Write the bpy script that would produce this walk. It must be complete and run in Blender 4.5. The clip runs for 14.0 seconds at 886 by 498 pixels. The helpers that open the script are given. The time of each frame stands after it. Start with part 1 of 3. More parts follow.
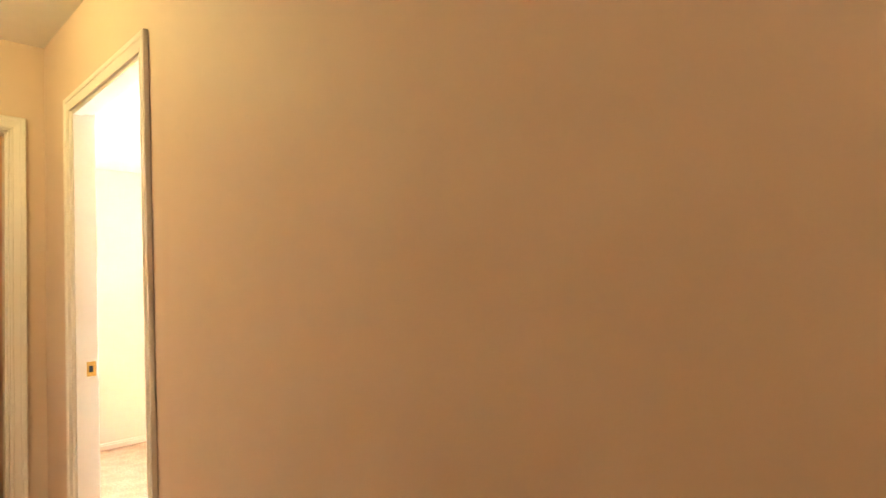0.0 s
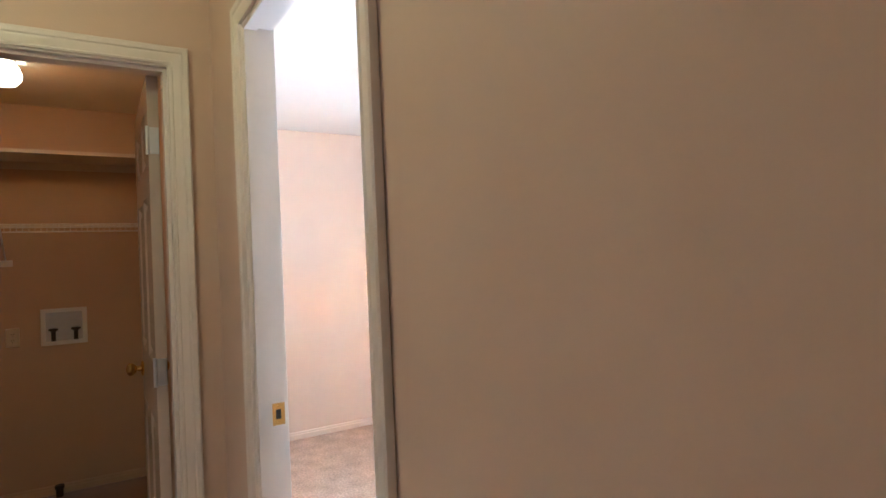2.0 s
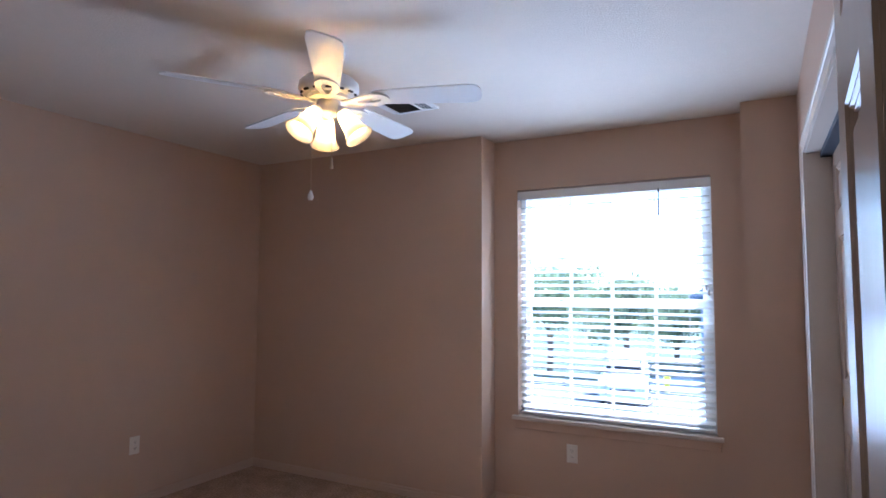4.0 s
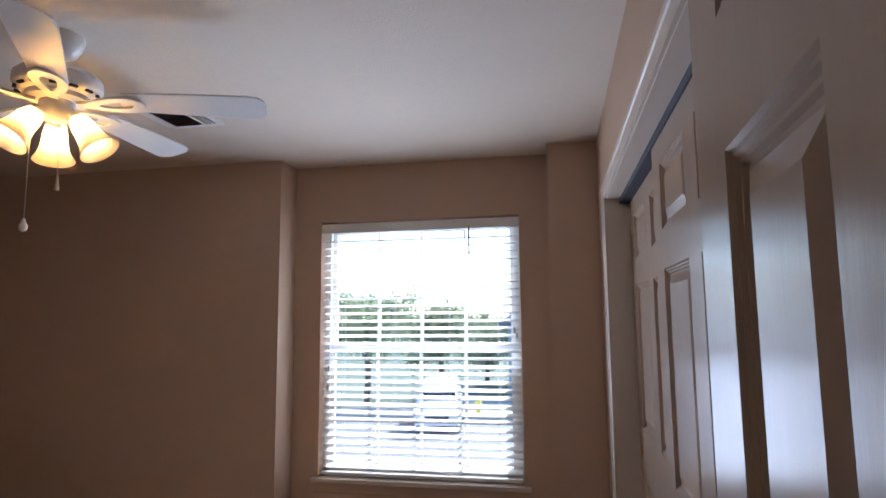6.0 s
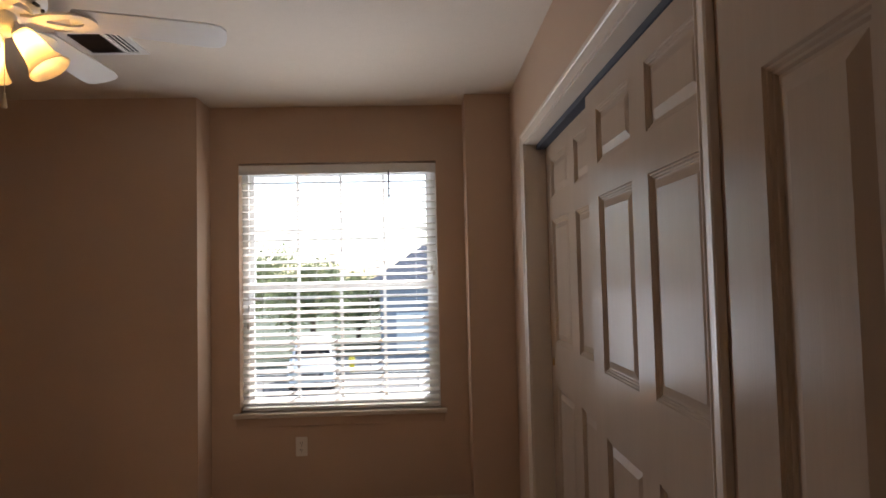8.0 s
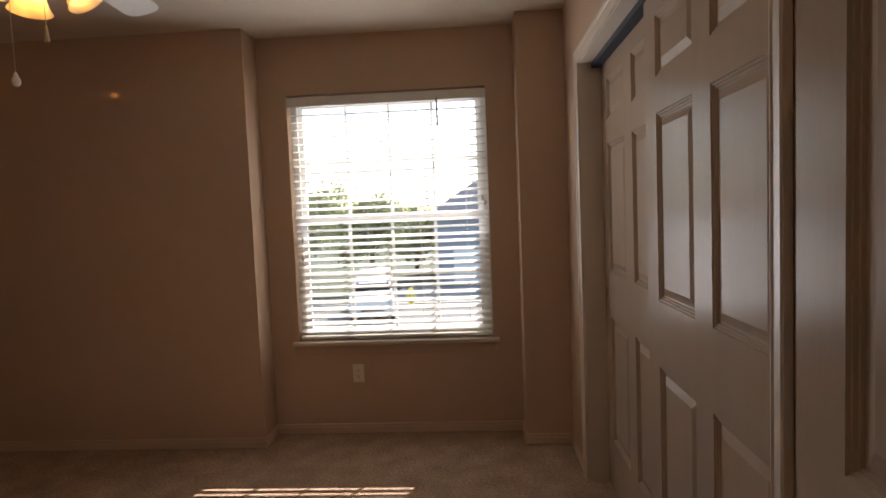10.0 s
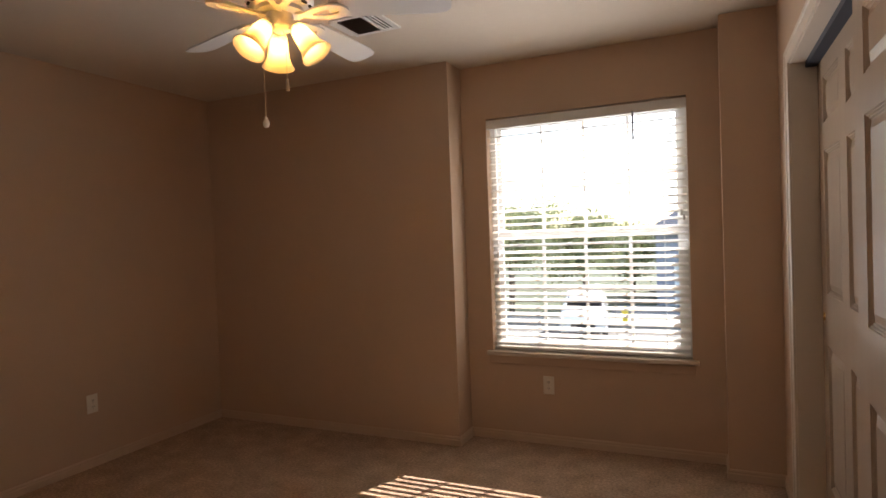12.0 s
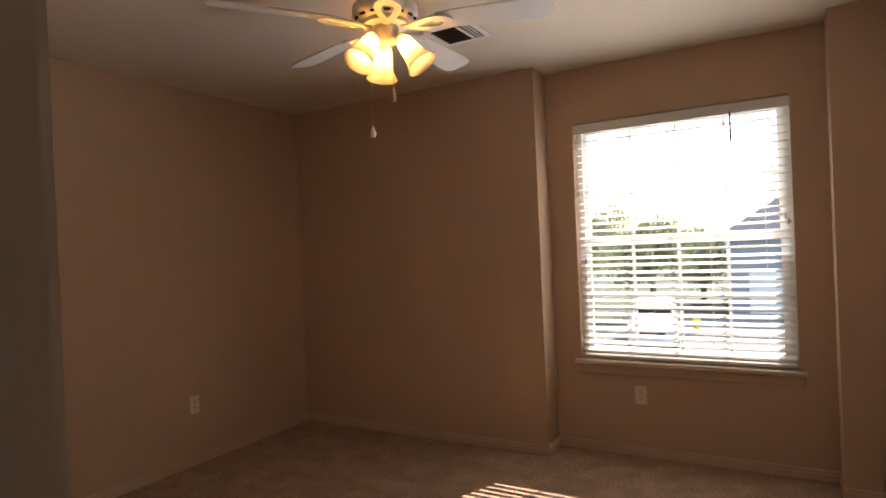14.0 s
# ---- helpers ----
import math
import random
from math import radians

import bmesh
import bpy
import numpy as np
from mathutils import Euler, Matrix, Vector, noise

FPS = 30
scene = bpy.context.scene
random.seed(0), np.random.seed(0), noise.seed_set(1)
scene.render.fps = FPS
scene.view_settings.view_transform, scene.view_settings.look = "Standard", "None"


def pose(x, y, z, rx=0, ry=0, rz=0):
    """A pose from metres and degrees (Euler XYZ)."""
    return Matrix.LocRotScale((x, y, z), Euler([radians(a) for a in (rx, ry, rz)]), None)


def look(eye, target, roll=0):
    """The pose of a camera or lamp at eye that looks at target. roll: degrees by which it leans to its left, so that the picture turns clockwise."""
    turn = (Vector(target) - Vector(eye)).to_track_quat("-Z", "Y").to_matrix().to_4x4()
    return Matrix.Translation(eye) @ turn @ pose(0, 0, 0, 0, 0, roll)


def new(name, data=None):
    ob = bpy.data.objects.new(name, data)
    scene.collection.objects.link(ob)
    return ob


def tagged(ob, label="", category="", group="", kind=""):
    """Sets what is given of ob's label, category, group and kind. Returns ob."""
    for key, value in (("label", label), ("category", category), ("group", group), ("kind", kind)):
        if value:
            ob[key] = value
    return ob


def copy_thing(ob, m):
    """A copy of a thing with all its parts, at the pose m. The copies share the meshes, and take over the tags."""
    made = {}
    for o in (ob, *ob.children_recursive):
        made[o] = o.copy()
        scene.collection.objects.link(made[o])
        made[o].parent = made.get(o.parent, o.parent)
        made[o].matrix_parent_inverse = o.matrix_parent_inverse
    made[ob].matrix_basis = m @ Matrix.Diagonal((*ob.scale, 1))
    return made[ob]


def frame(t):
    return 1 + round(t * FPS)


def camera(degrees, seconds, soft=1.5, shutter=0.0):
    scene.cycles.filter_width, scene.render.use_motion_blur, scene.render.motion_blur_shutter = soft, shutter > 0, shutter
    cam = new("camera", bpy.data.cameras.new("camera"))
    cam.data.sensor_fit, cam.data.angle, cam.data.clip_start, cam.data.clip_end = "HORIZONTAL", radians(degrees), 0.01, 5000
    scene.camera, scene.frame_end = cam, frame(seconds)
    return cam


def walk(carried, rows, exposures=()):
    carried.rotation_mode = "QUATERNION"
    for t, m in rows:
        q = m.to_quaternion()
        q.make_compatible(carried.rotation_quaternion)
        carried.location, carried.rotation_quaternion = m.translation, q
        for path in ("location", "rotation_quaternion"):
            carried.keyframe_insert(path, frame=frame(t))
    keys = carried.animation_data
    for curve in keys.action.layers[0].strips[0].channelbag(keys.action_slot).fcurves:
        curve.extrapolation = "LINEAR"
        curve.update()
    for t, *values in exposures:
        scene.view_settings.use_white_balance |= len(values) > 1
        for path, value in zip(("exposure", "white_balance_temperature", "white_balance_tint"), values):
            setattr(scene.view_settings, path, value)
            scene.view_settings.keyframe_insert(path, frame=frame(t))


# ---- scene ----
Y0 = 0.68          # room face of the bedroom's door wall
YH = Y0 - 0.075    # hall face of the same wall
H = 2.445           # ceiling height
LN = YH + 0.04     # laundry face of the wall it shares with the bedroom
XH, XL = 0.506, -1.900   # hall end wall, laundry back wall
XE, XW = 1.815, -2.018
YN, YW = 4.0, 4.215   # north wall, window niche wall

cam = camera(74.0, 14.0, soft=1.6)
PATH = [
    (0, (3.677, -0.113, 1.207), (2.314, 1.344, 1.346), -3.2),
    (0.5, (3.485, 0.071, 1.381), (1.902, 1.294, 1.385), -2.4),
    (1, (3.242, 0.066, 1.432), (1.610, 1.222, 1.403), -2.9),
    (1.5, (2.893, 0.136, 1.401), (1.224, 1.237, 1.406), -3.0),
    (2, (2.568, 0.205, 1.372), (0.870, 1.261, 1.404), -2.5),
    (3.2, (1.93, 0.310, 1.390), (0.82, 1.970, 1.490), -0.4),
    (3.7, (1.720, 0.400, 1.400), (0.740, 2.135, 1.530), 0.0),
    (4.3, (1.575, 0.485, 1.425), (0.747, 2.279, 1.585), 0.3),
    (4.5, (1.580, 0.487, 1.449), (0.891, 2.357, 1.615), -0.1),
    (5, (1.575, 0.628, 1.491), (1.092, 2.560, 1.674), -0.8),
    (5.5, (1.588, 0.718, 1.514), (1.151, 2.660, 1.713), -1.0),
    (6, (1.584, 0.829, 1.509), (1.208, 2.779, 1.740), -0.5),
    (6.5, (1.488, 0.718, 1.462), (1.264, 2.689, 1.713), -1.0),
    (7, (1.389, 0.651, 1.427), (1.330, 2.637, 1.654), -0.9),
    (7.5, (1.285, 0.587, 1.401), (1.371, 2.579, 1.558), -1.3),
    (8.7, (1.290, 0.630, 1.375), (1.320, 2.630, 1.375), -1.6),
    (10, (1.325, 0.654, 1.362), (1.194, 2.645, 1.233), -2.3),
    (10.5, (1.377, 0.663, 1.364), (1.018, 2.627, 1.253), -2.5),
    (11, (1.419, 0.649, 1.365), (0.860, 2.567, 1.278), -2.5),
    (11.5, (1.516, 0.620, 1.351), (0.772, 2.476, 1.291), -2.2),
    (12, (1.484, 0.579, 1.349), (0.657, 2.399, 1.303), -2.1),
    (12.5, (1.489, 0.560, 1.334), (0.582, 2.342, 1.311), -2.2),
    (13, (1.456, 0.539, 1.333), (0.508, 2.300, 1.319), -2.2),
    (13.5, (1.424, 0.517, 1.330), (0.435, 2.255, 1.326), -2.5),
    (14, (1.329, 0.493, 1.351), (0.325, 2.223, 1.339), -2.5),
]
walk(cam, [(t, look(e, g, r)) for t, e, g, r in PATH],
     exposures=[
         (0.0, 6.4, 6100, 0), (0.5, 6.25, 6100, 0), (1.0, 5.9, 5500, 2), (1.5, 5.5, 4900, 4), (2.2, 5.15, 4400, 5), (4.3, 2.25, 4600, 16), (5.5, 2.0, 4950, 17), (7.0, 1.65, 5900, 17), (10.0, 1.48, 6800, 18), (12.0, 1.85, 7000, 19), (14.0, 1.85, 7100, 20)
     ])

# ---------------------------------------------------------------- light
world = bpy.data.worlds.new("world")
scene.world = world
world.use_nodes = True
wn = world.node_tree.nodes
sky = wn.new("ShaderNodeTexSky")
sky.sky_type = "NISHITA"
sky.sun_disc = False
SUN_DIR = Vector((-0.33, -0.775, -0.65)).normalized()
sky.sun_elevation = math.asin(-SUN_DIR.z)
sky.sun_rotation = math.atan2(-SUN_DIR.x, -SUN_DIR.y)
wn["Background"].inputs["Strength"].default_value = 0.15
world.node_tree.links.new(sky.outputs[0], wn["Background"].inputs["Color"])


def lamp(name, kind, m, energy, color, **kw):
    d = bpy.data.lights.new(name, kind)
    d.energy, d.color = energy, color
    for k in kw:
        if k == "angle":
            d.angle = kw[k]
        if k == "radius":
            d.shadow_soft_size = kw[k]
        if k == "size":
            d.shape, d.size, d.size_y, d.spread = "RECTANGLE", kw[k][0], kw[k][1], radians(115)
    ob = new(name, d)
    ob.matrix_world = m
    return ob


lamp("sun", "SUN", look(-SUN_DIR * 40, (0, 0, 0)), 5.0, (1.0, 0.94, 0.86), angle=radians(0.53))
# daylight of the open sky in the window's opening
lamp("window_daylight", "AREA", pose(0.775, 4.31, 1.335, -122, 0, 0), 5.6, (0.86, 0.93, 1.0), size=(1.14, 1.36))
# hall ceiling lamp and laundry lamp
lamp("hall_lamp_light", "POINT", pose(1.35, -0.10, 2.33), 0.21, (1.0, 0.86, 0.30), radius=0.08)
# out-of-view fill light, added to brighten the east part of the hall wall
lamp("hall_end_fill_light", "POINT", pose(4.25, -0.10, 2.33), 0.155, (1.0, 0.87, 0.68), radius=0.08)
lamp("laundry_lamp_light", "POINT", pose(-0.88, -0.07, 2.30), 0.15, (1.0, 0.33, 0.02), radius=0.06)


# ---------------------------------------------------------------- materials
def material(name, color, rough=0.6, metal=0.0, scale=40.0, vary=0.08, bump=0.0, bscale=200.0, big=1.5, bigvary=0.05, coat=0.0, stretch=(1, 1, 1)):
    """A principled material with fine grain, broad mottling and fine relief."""
    m = bpy.data.materials.new(name)
    m.use_nodes = True
    n, l = m.node_tree.nodes, m.node_tree.links
    b = n["Principled BSDF"]
    tc = n.new("ShaderNodeTexCoord")
    mp = n.new("ShaderNodeMapping")
    mp.inputs["Scale"].default_value = stretch
    l.new(tc.outputs["Object"], mp.inputs["Vector"])
    n1, n2 = n.new("ShaderNodeTexNoise"), n.new("ShaderNodeTexNoise")
    n1.inputs["Scale"].default_value, n1.inputs["Detail"].default_value = scale, 4
    n2.inputs["Scale"].default_value, n2.inputs["Detail"].default_value = big, 3
    for k in (n1, n2):
        l.new(mp.outputs[0], k.inputs["Vector"])
    v = n.new("ShaderNodeMath")
    v.operation = "MULTIPLY_ADD"
    v.inputs[1].default_value, v.inputs[2].default_value = 2 * vary, 1 - vary
    l.new(n1.outputs["Fac"], v.inputs[0])
    w = n.new("ShaderNodeMath")
    w.operation = "MULTIPLY_ADD"
    w.inputs[1].default_value, w.inputs[2].default_value = 2 * bigvary, 1 - bigvary
    l.new(n2.outputs["Fac"], w.inputs[0])
    p = n.new("ShaderNodeMath")
    p.operation = "MULTIPLY"
    l.new(v.outputs[0], p.inputs[0])
    l.new(w.outputs[0], p.inputs[1])
    hsv = n.new("ShaderNodeHueSaturation")
    hsv.inputs["Color"].default_value = (*color, 1)
    l.new(p.outputs[0], hsv.inputs["Value"])
    l.new(hsv.outputs[0], b.inputs["Base Color"])
    b.inputs["Roughness"].default_value, b.inputs["Metallic"].default_value = rough, metal
    b.inputs["Coat Weight"].default_value = coat
    if bump:
        n3, bp = n.new("ShaderNodeTexNoise"), n.new("ShaderNodeBump")
        n3.inputs["Scale"].default_value, n3.inputs["Detail"].default_value = bscale, 3
        l.new(mp.outputs[0], n3.inputs["Vector"])
        bp.inputs["Strength"].default_value, bp.inputs["Distance"].default_value = bump, 0.004
        l.new(n3.outputs["Fac"], bp.inputs["Height"])
        l.new(bp.outputs[0], b.inputs["Normal"])
    return m


WALL = material("wall_paint", (0.56, 0.402, 0.285), 0.62, bump=0.06, bscale=140, scale=8, vary=0.03, bigvary=0.04)
CEIL = material("ceiling_paint", (0.69, 0.61, 0.51), 0.85, bump=0.5, bscale=110, scale=30, vary=0.03, bigvary=0.04)
TRIM = material("trim_paint", (0.66, 0.575, 0.48), 0.38, scale=60, vary=0.03)
BASEP = material("baseboard_paint", (0.58, 0.435, 0.32), 0.45, scale=60, vary=0.03)
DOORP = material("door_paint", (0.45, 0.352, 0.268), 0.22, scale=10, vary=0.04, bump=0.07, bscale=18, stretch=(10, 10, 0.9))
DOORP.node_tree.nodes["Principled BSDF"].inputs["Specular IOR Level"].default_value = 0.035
CARPET = material("carpet_pile", (0.40, 0.278, 0.192), 0.97, scale=70, vary=0.75, bump=1.0, bscale=120, big=7.0, bigvary=0.40)
WHITE = material("white_enamel", (0.80, 0.79, 0.76), 0.32, vary=0.02, bigvary=0.02)
VINYL = material("white_vinyl", (0.80, 0.81, 0.80), 0.40, vary=0.02, bigvary=0.02)
SLAT = material("blind_slat_vinyl", (0.82, 0.81, 0.78), 0.42, vary=0.02, bigvary=0.02)
PLASTIC = material("ivory_plastic", (0.78, 0.74, 0.66), 0.35, vary=0.02, bigvary=0.02)
DARK = material("dark_slot", (0.03, 0.028, 0.026), 0.6)
BRASS = material("polished_brass", (0.78, 0.50, 0.14), 0.22, 1.0, vary=0.05)
STEEL = material("dull_nickel", (0.55, 0.53, 0.50), 0.35, 1.0)
TRACK = material("dark_track", (0.02, 0.026, 0.042), 0.6, 0.0)
VINYLFLOOR = material("laundry_vinyl_floor", (0.26, 0.14, 0.075), 0.45, scale=30, vary=0.2)
CHAIN = material("pull_chain", (0.65, 0.55, 0.38), 0.3, 0.9)
CORD = material("blind_cord", (0.75, 0.74, 0.70), 0.8)
ASPHALT = material("street_concrete", (0.12, 0.118, 0.115), 0.9, scale=80, vary=0.3, big=0.2, bigvary=0.2)
CONCRETE = material("concrete", (0.27, 0.265, 0.25), 0.9, scale=30, vary=0.1, big=0.4, bigvary=0.12)
LAWN = material("lawn", (0.055, 0.075, 0.04), 0.95, scale=25, vary=0.35, big=0.3, bigvary=0.25)
LEAF = material("leaf", (0.10, 0.12, 0.075), 0.6, scale=2.0, vary=0.4, big=0.5, bigvary=0.25)
def see_through_leaf(m):
    n, l = m.node_tree.nodes, m.node_tree.links
    t, x = n.new("ShaderNodeBsdfTranslucent"), n.new("ShaderNodeMixShader")
    t.inputs["Color"].default_value = (0.36, 0.42, 0.22, 1)
    x.inputs[0].default_value = 0.5
    l.new(n["Principled BSDF"].outputs[0], x.inputs[1])
    l.new(t.outputs[0], x.inputs[2])
    l.new(x.outputs[0], n["Material Output"].inputs["Surface"])


see_through_leaf(LEAF)
BARK = material("bark", (0.13, 0.095, 0.07), 0.9, scale=12, vary=0.3, bump=0.6, bscale=20)
SHINGLE = material("roof_shingle", (0.12, 0.13, 0.16), 0.9, scale=5, vary=0.25)
SIDING = material("house_siding", (0.30, 0.33, 0.39), 0.8, scale=4, vary=0.06)
CARPAINT = material("white_car_paint", (0.78, 0.78, 0.77), 0.25, coat=0.8, vary=0.01)
TYRE = material("tyre_rubber", (0.03, 0.03, 0.03), 0.85)
YELLOW = material("yellow_paint", (0.75, 0.60, 0.06), 0.5)
BRICK = material("red_brick", (0.30, 0.15, 0.11), 0.9, scale=12, vary=0.2)


def glass(name):
    m = bpy.data.materials.new(name)
    m.use_nodes = True
    n, l = m.node_tree.nodes, m.node_tree.links
    n.remove(n["Principled BSDF"])
    g, t, x = n.new("ShaderNodeBsdfGlossy"), n.new("ShaderNodeBsdfTransparent"), n.new("ShaderNodeMixShader")
    f = n.new("ShaderNodeFresnel")
    f.inputs["IOR"].default_value = 1.45
    g.inputs["Roughness"].default_value = 0.02
    t.inputs["Color"].default_value = (0.94, 0.97, 0.96, 1)
    l.new(f.outputs[0], x.inputs[0])
    l.new(t.outputs[0], x.inputs[1])
    l.new(g.outputs[0], x.inputs[2])
    l.new(x.outputs[0], n["Material Output"].inputs["Surface"])
    return m


GLASS = glass("window_glass")


def glowing(name, color, strength, base=(0.8, 0.75, 0.65)):
    m = bpy.data.materials.new(name)
    m.use_nodes = True
    b = m.node_tree.nodes["Principled BSDF"]
    b.inputs["Base Color"].default_value = (*base, 1)
    b.inputs["Emission Color"].default_value = (*color, 1)
    b.inputs["Emission Strength"].default_value = strength
    b.inputs["Roughness"].default_value = 0.4
    return m


BULB = glowing("lit_bulb", (1.0, 0.66, 0.28), 20.0)
LBULB = glowing("laundry_bulb_glass", (1.0, 0.72, 0.35), 0.35)


def frosted(name):
    m = bpy.data.materials.new(name)
    m.use_nodes = True
    n, l = m.node_tree.nodes, m.node_tree.links
    b = n["Principled BSDF"]
    b.inputs["Base Color"].default_value = (0.86, 0.80, 0.68, 1)
    b.inputs["Roughness"].default_value = 0.25
    t, x = n.new("ShaderNodeBsdfTranslucent"), n.new("ShaderNodeMixShader")
    t.inputs["Color"].default_value = (0.95, 0.80, 0.55, 1)
    x.inputs[0].default_value = 0.6
    l.new(b.outputs[0], x.inputs[1])
    l.new(t.outputs[0], x.inputs[2])
    l.new(x.outputs[0], n["Material Output"].inputs["Surface"])
    return m


FROST = frosted("frosted_glass")


# ---------------------------------------------------------------- mesh helpers
def box(bm, x0, y0, z0, x1, y1, z1, bevel=0.0):
    v = [bm.verts.new(p) for p in ((x0, y0, z0), (x1, y0, z0), (x1, y1, z0), (x0, y1, z0), (x0, y0, z1), (x1, y0, z1), (x1, y1, z1), (x0, y1, z1))]
    fs = [bm.faces.new([v[i] for i in q]) for q in ((0, 3, 2, 1), (4, 5, 6, 7), (0, 1, 5, 4), (1, 2, 6, 5), (2, 3, 7, 6), (3, 0, 4, 7))]
    if bevel:
        es = list({e for f in fs for e in f.edges})
        bmesh.ops.bevel(bm, geom=es, offset=bevel, segments=2, affect="EDGES", profile=0.5)
    return bm


def boxes(*specs, bevel=0.0):
    bm = bmesh.new()
    for s in specs:
        box(bm, *s, bevel=bevel)
    return bm


def part(name, bm, mat, parent=None, label="", smooth=False):
    """One mesh object, under a thing or part, or at top level."""
    me = bpy.data.meshes.new(name)
    bmesh.ops.recalc_face_normals(bm, faces=bm.faces[:])
    bm.to_mesh(me)
    bm.free()
    me.materials.append(mat)
    if smooth:
        me.polygons.foreach_set("use_smooth", [True] * len(me.polygons))
        me.set_sharp_from_angle(angle=radians(40))
    ob = new(name, me)
    if parent:
        ob.parent = parent
    if label:
        ob["label"] = label
    return ob


def shared(name, me, parent, m=None):
    ob = new(name, me)
    ob.parent = parent
    if m is not None:
        ob.matrix_basis = m
    return ob


def structure(name, bm, mat, label, category):
    return tagged(part(name, bm, mat), label, category, kind="structure")


def thing(name, m, label, category, group="", kind=""):
    ob = new(name)
    ob.empty_display_size = 0.1
    ob.matrix_basis = m
    return tagged(ob, label, category, group, kind)


def lathe(profile, n=28, m=None):
    """A turned body from (radius, z) pairs."""
    bm = bmesh.new()
    rings = []
    for r, z in profile:
        rings.append([bm.verts.new((r * math.cos(a), r * math.sin(a), z)) for a in (2 * math.pi * i / n for i in range(n))])
    for a, b in zip(rings, rings[1:]):
        for i in range(n):
            j = (i + 1) % n
            bm.faces.new((a[i], a[j], b[j], b[i]))
    for ring, (r, z) in ((rings[0], profile[0]), (rings[-1], profile[-1])):
        if 0.0005 < r < 0.2 and profile[0] != profile[-1]:
            bm.faces.new(ring)
    bmesh.ops.remove_doubles(bm, verts=bm.verts[:], dist=1e-5)
    if m is not None:
        bmesh.ops.transform(bm, matrix=m, verts=bm.verts[:])
    return bm


def tube(points, r, n=8):
    """A round rod along points."""
    bm = bmesh.new()
    rings = []
    pts = [Vector(p) for p in points]
    for i, p in enumerate(pts):
        d = (pts[min(i + 1, len(pts) - 1)] - pts[max(i - 1, 0)]).normalized()
        u = d.orthogonal().normalized()
        if rings:
            u = (rings[-1][1] - d * rings[-1][1].dot(d)).normalized()
        w = d.cross(u)
        rings.append(([bm.verts.new(p + r * (math.cos(a) * u + math.sin(a) * w)) for a in (2 * math.pi * k / n for k in range(n))], u))
    for (a, _), (b, _) in zip(rings, rings[1:]):
        for i in range(n):
            j = (i + 1) % n
            bm.faces.new((a[i], a[j], b[j], b[i]))
    bm.faces.new(rings[0][0])
    bm.faces.new(rings[-1][0])
    return bm


CASING_PROFILE = ((0.0, 0.0), (0.0, 0.009), (0.006, 0.011), (0.010, 0.008), (0.030, 0.012), (0.036, 0.012), (0.040, 0.016), (0.052, 0.018), (0.057, 0.015), (0.057, 0.0))


def casing(bm, a, b, h, place, prof=CASING_PROFILE, sides=(True, True)):
    """Mitred door trim round an opening from a to b along u and up to h. place(u, z, d) gives the point, d out of the wall."""
    path = []
    if sides[0]:
        path.append(((a, 0.0), (-1, 0)))
    path.append(((a, h), (-1 if sides[0] else 0, 1)))
    path.append(((b, h), (1 if sides[1] else 0, 1)))
    if sides[1]:
        path.append(((b, 0.0), (1, 0)))
    rows = [[bm.verts.new(place(u + w * du, z + w * dz, d)) for w, d in prof] for (u, z), (du, dz) in path]
    for p, q in zip(rows, rows[1:]):
        for i in range(len(prof) - 1):
            bm.faces.new((p[i], p[i + 1], q[i + 1], q[i]))
    bm.faces.new(rows[0])
    bm.faces.new(rows[-1])
    return bm


BASE_PROFILE = ((0.0, 0.0), (0.011, 0.0), (0.011, 0.036), (0.007, 0.042), (0.008, 0.050), (0.004, 0.058), (0.0, 0.059))


def baseboard(name, pts, side):
    """Skirting along the floor points, standing off to one side (+1 left of the way, -1 right)."""
    bm = bmesh.new()
    p = [Vector((x, y)) for x, y in pts]
    rows = []
    for i, c in enumerate(p):
        dirs = []
        if i > 0:
            dirs.append((c - p[i - 1]).normalized())
        if i < len(p) - 1:
            dirs.append((p[i + 1] - c).normalized())
        ns = [Vector((-d.y, d.x)) * side for d in dirs]
        off = ns[0] if len(ns) == 1 else (ns[0] + ns[1]) / (1 + ns[0].dot(ns[1]))
        rows.append([bm.verts.new((c.x + off.x * d, c.y + off.y * d, z)) for d, z in BASE_PROFILE])
    for a, b in zip(rows, rows[1:]):
        for i in range(len(BASE_PROFILE) - 1):
            bm.faces.new((a[i], a[i + 1], b[i + 1], b[i]))
    return structure(name, bm, BASEP, "tan painted wooden baseboard along the wall", "baseboard")


# ---------------------------------------------------------------- setting
DL, DR, DH = 0.925, 1.720, 2.045      # rough opening of the bedroom door
structure("floor", boxes((XW - 0.1, Y0, -0.12, 2.60, 4.36, 0.0), (DL, YH, -0.12, DR, Y0, 0.0), (XH - 0.115, -0.77, -0.12, 5.1, YH, 0.0)), CARPET,
          "beige cut pile carpet, worn and slightly mottled", "floor")
structure("floor_laundry", boxes((XL - 0.118, -1.24, -0.12, XH - 0.115, LN, -0.004)), VINYLFLOOR, "reddish brown vinyl floor of the laundry room", "floor")
structure("ceiling", boxes((XW - 0.1, YH + 0.05, H, 2.66, 4.36, H + 0.1)), CEIL, "off-white textured bedroom ceiling", "ceiling")
structure("ceiling_hall", boxes((XL - 0.118, -1.24, H, 5.1, YH + 0.05, H + 0.1)), CEIL, "off-white textured hall ceiling", "ceiling")
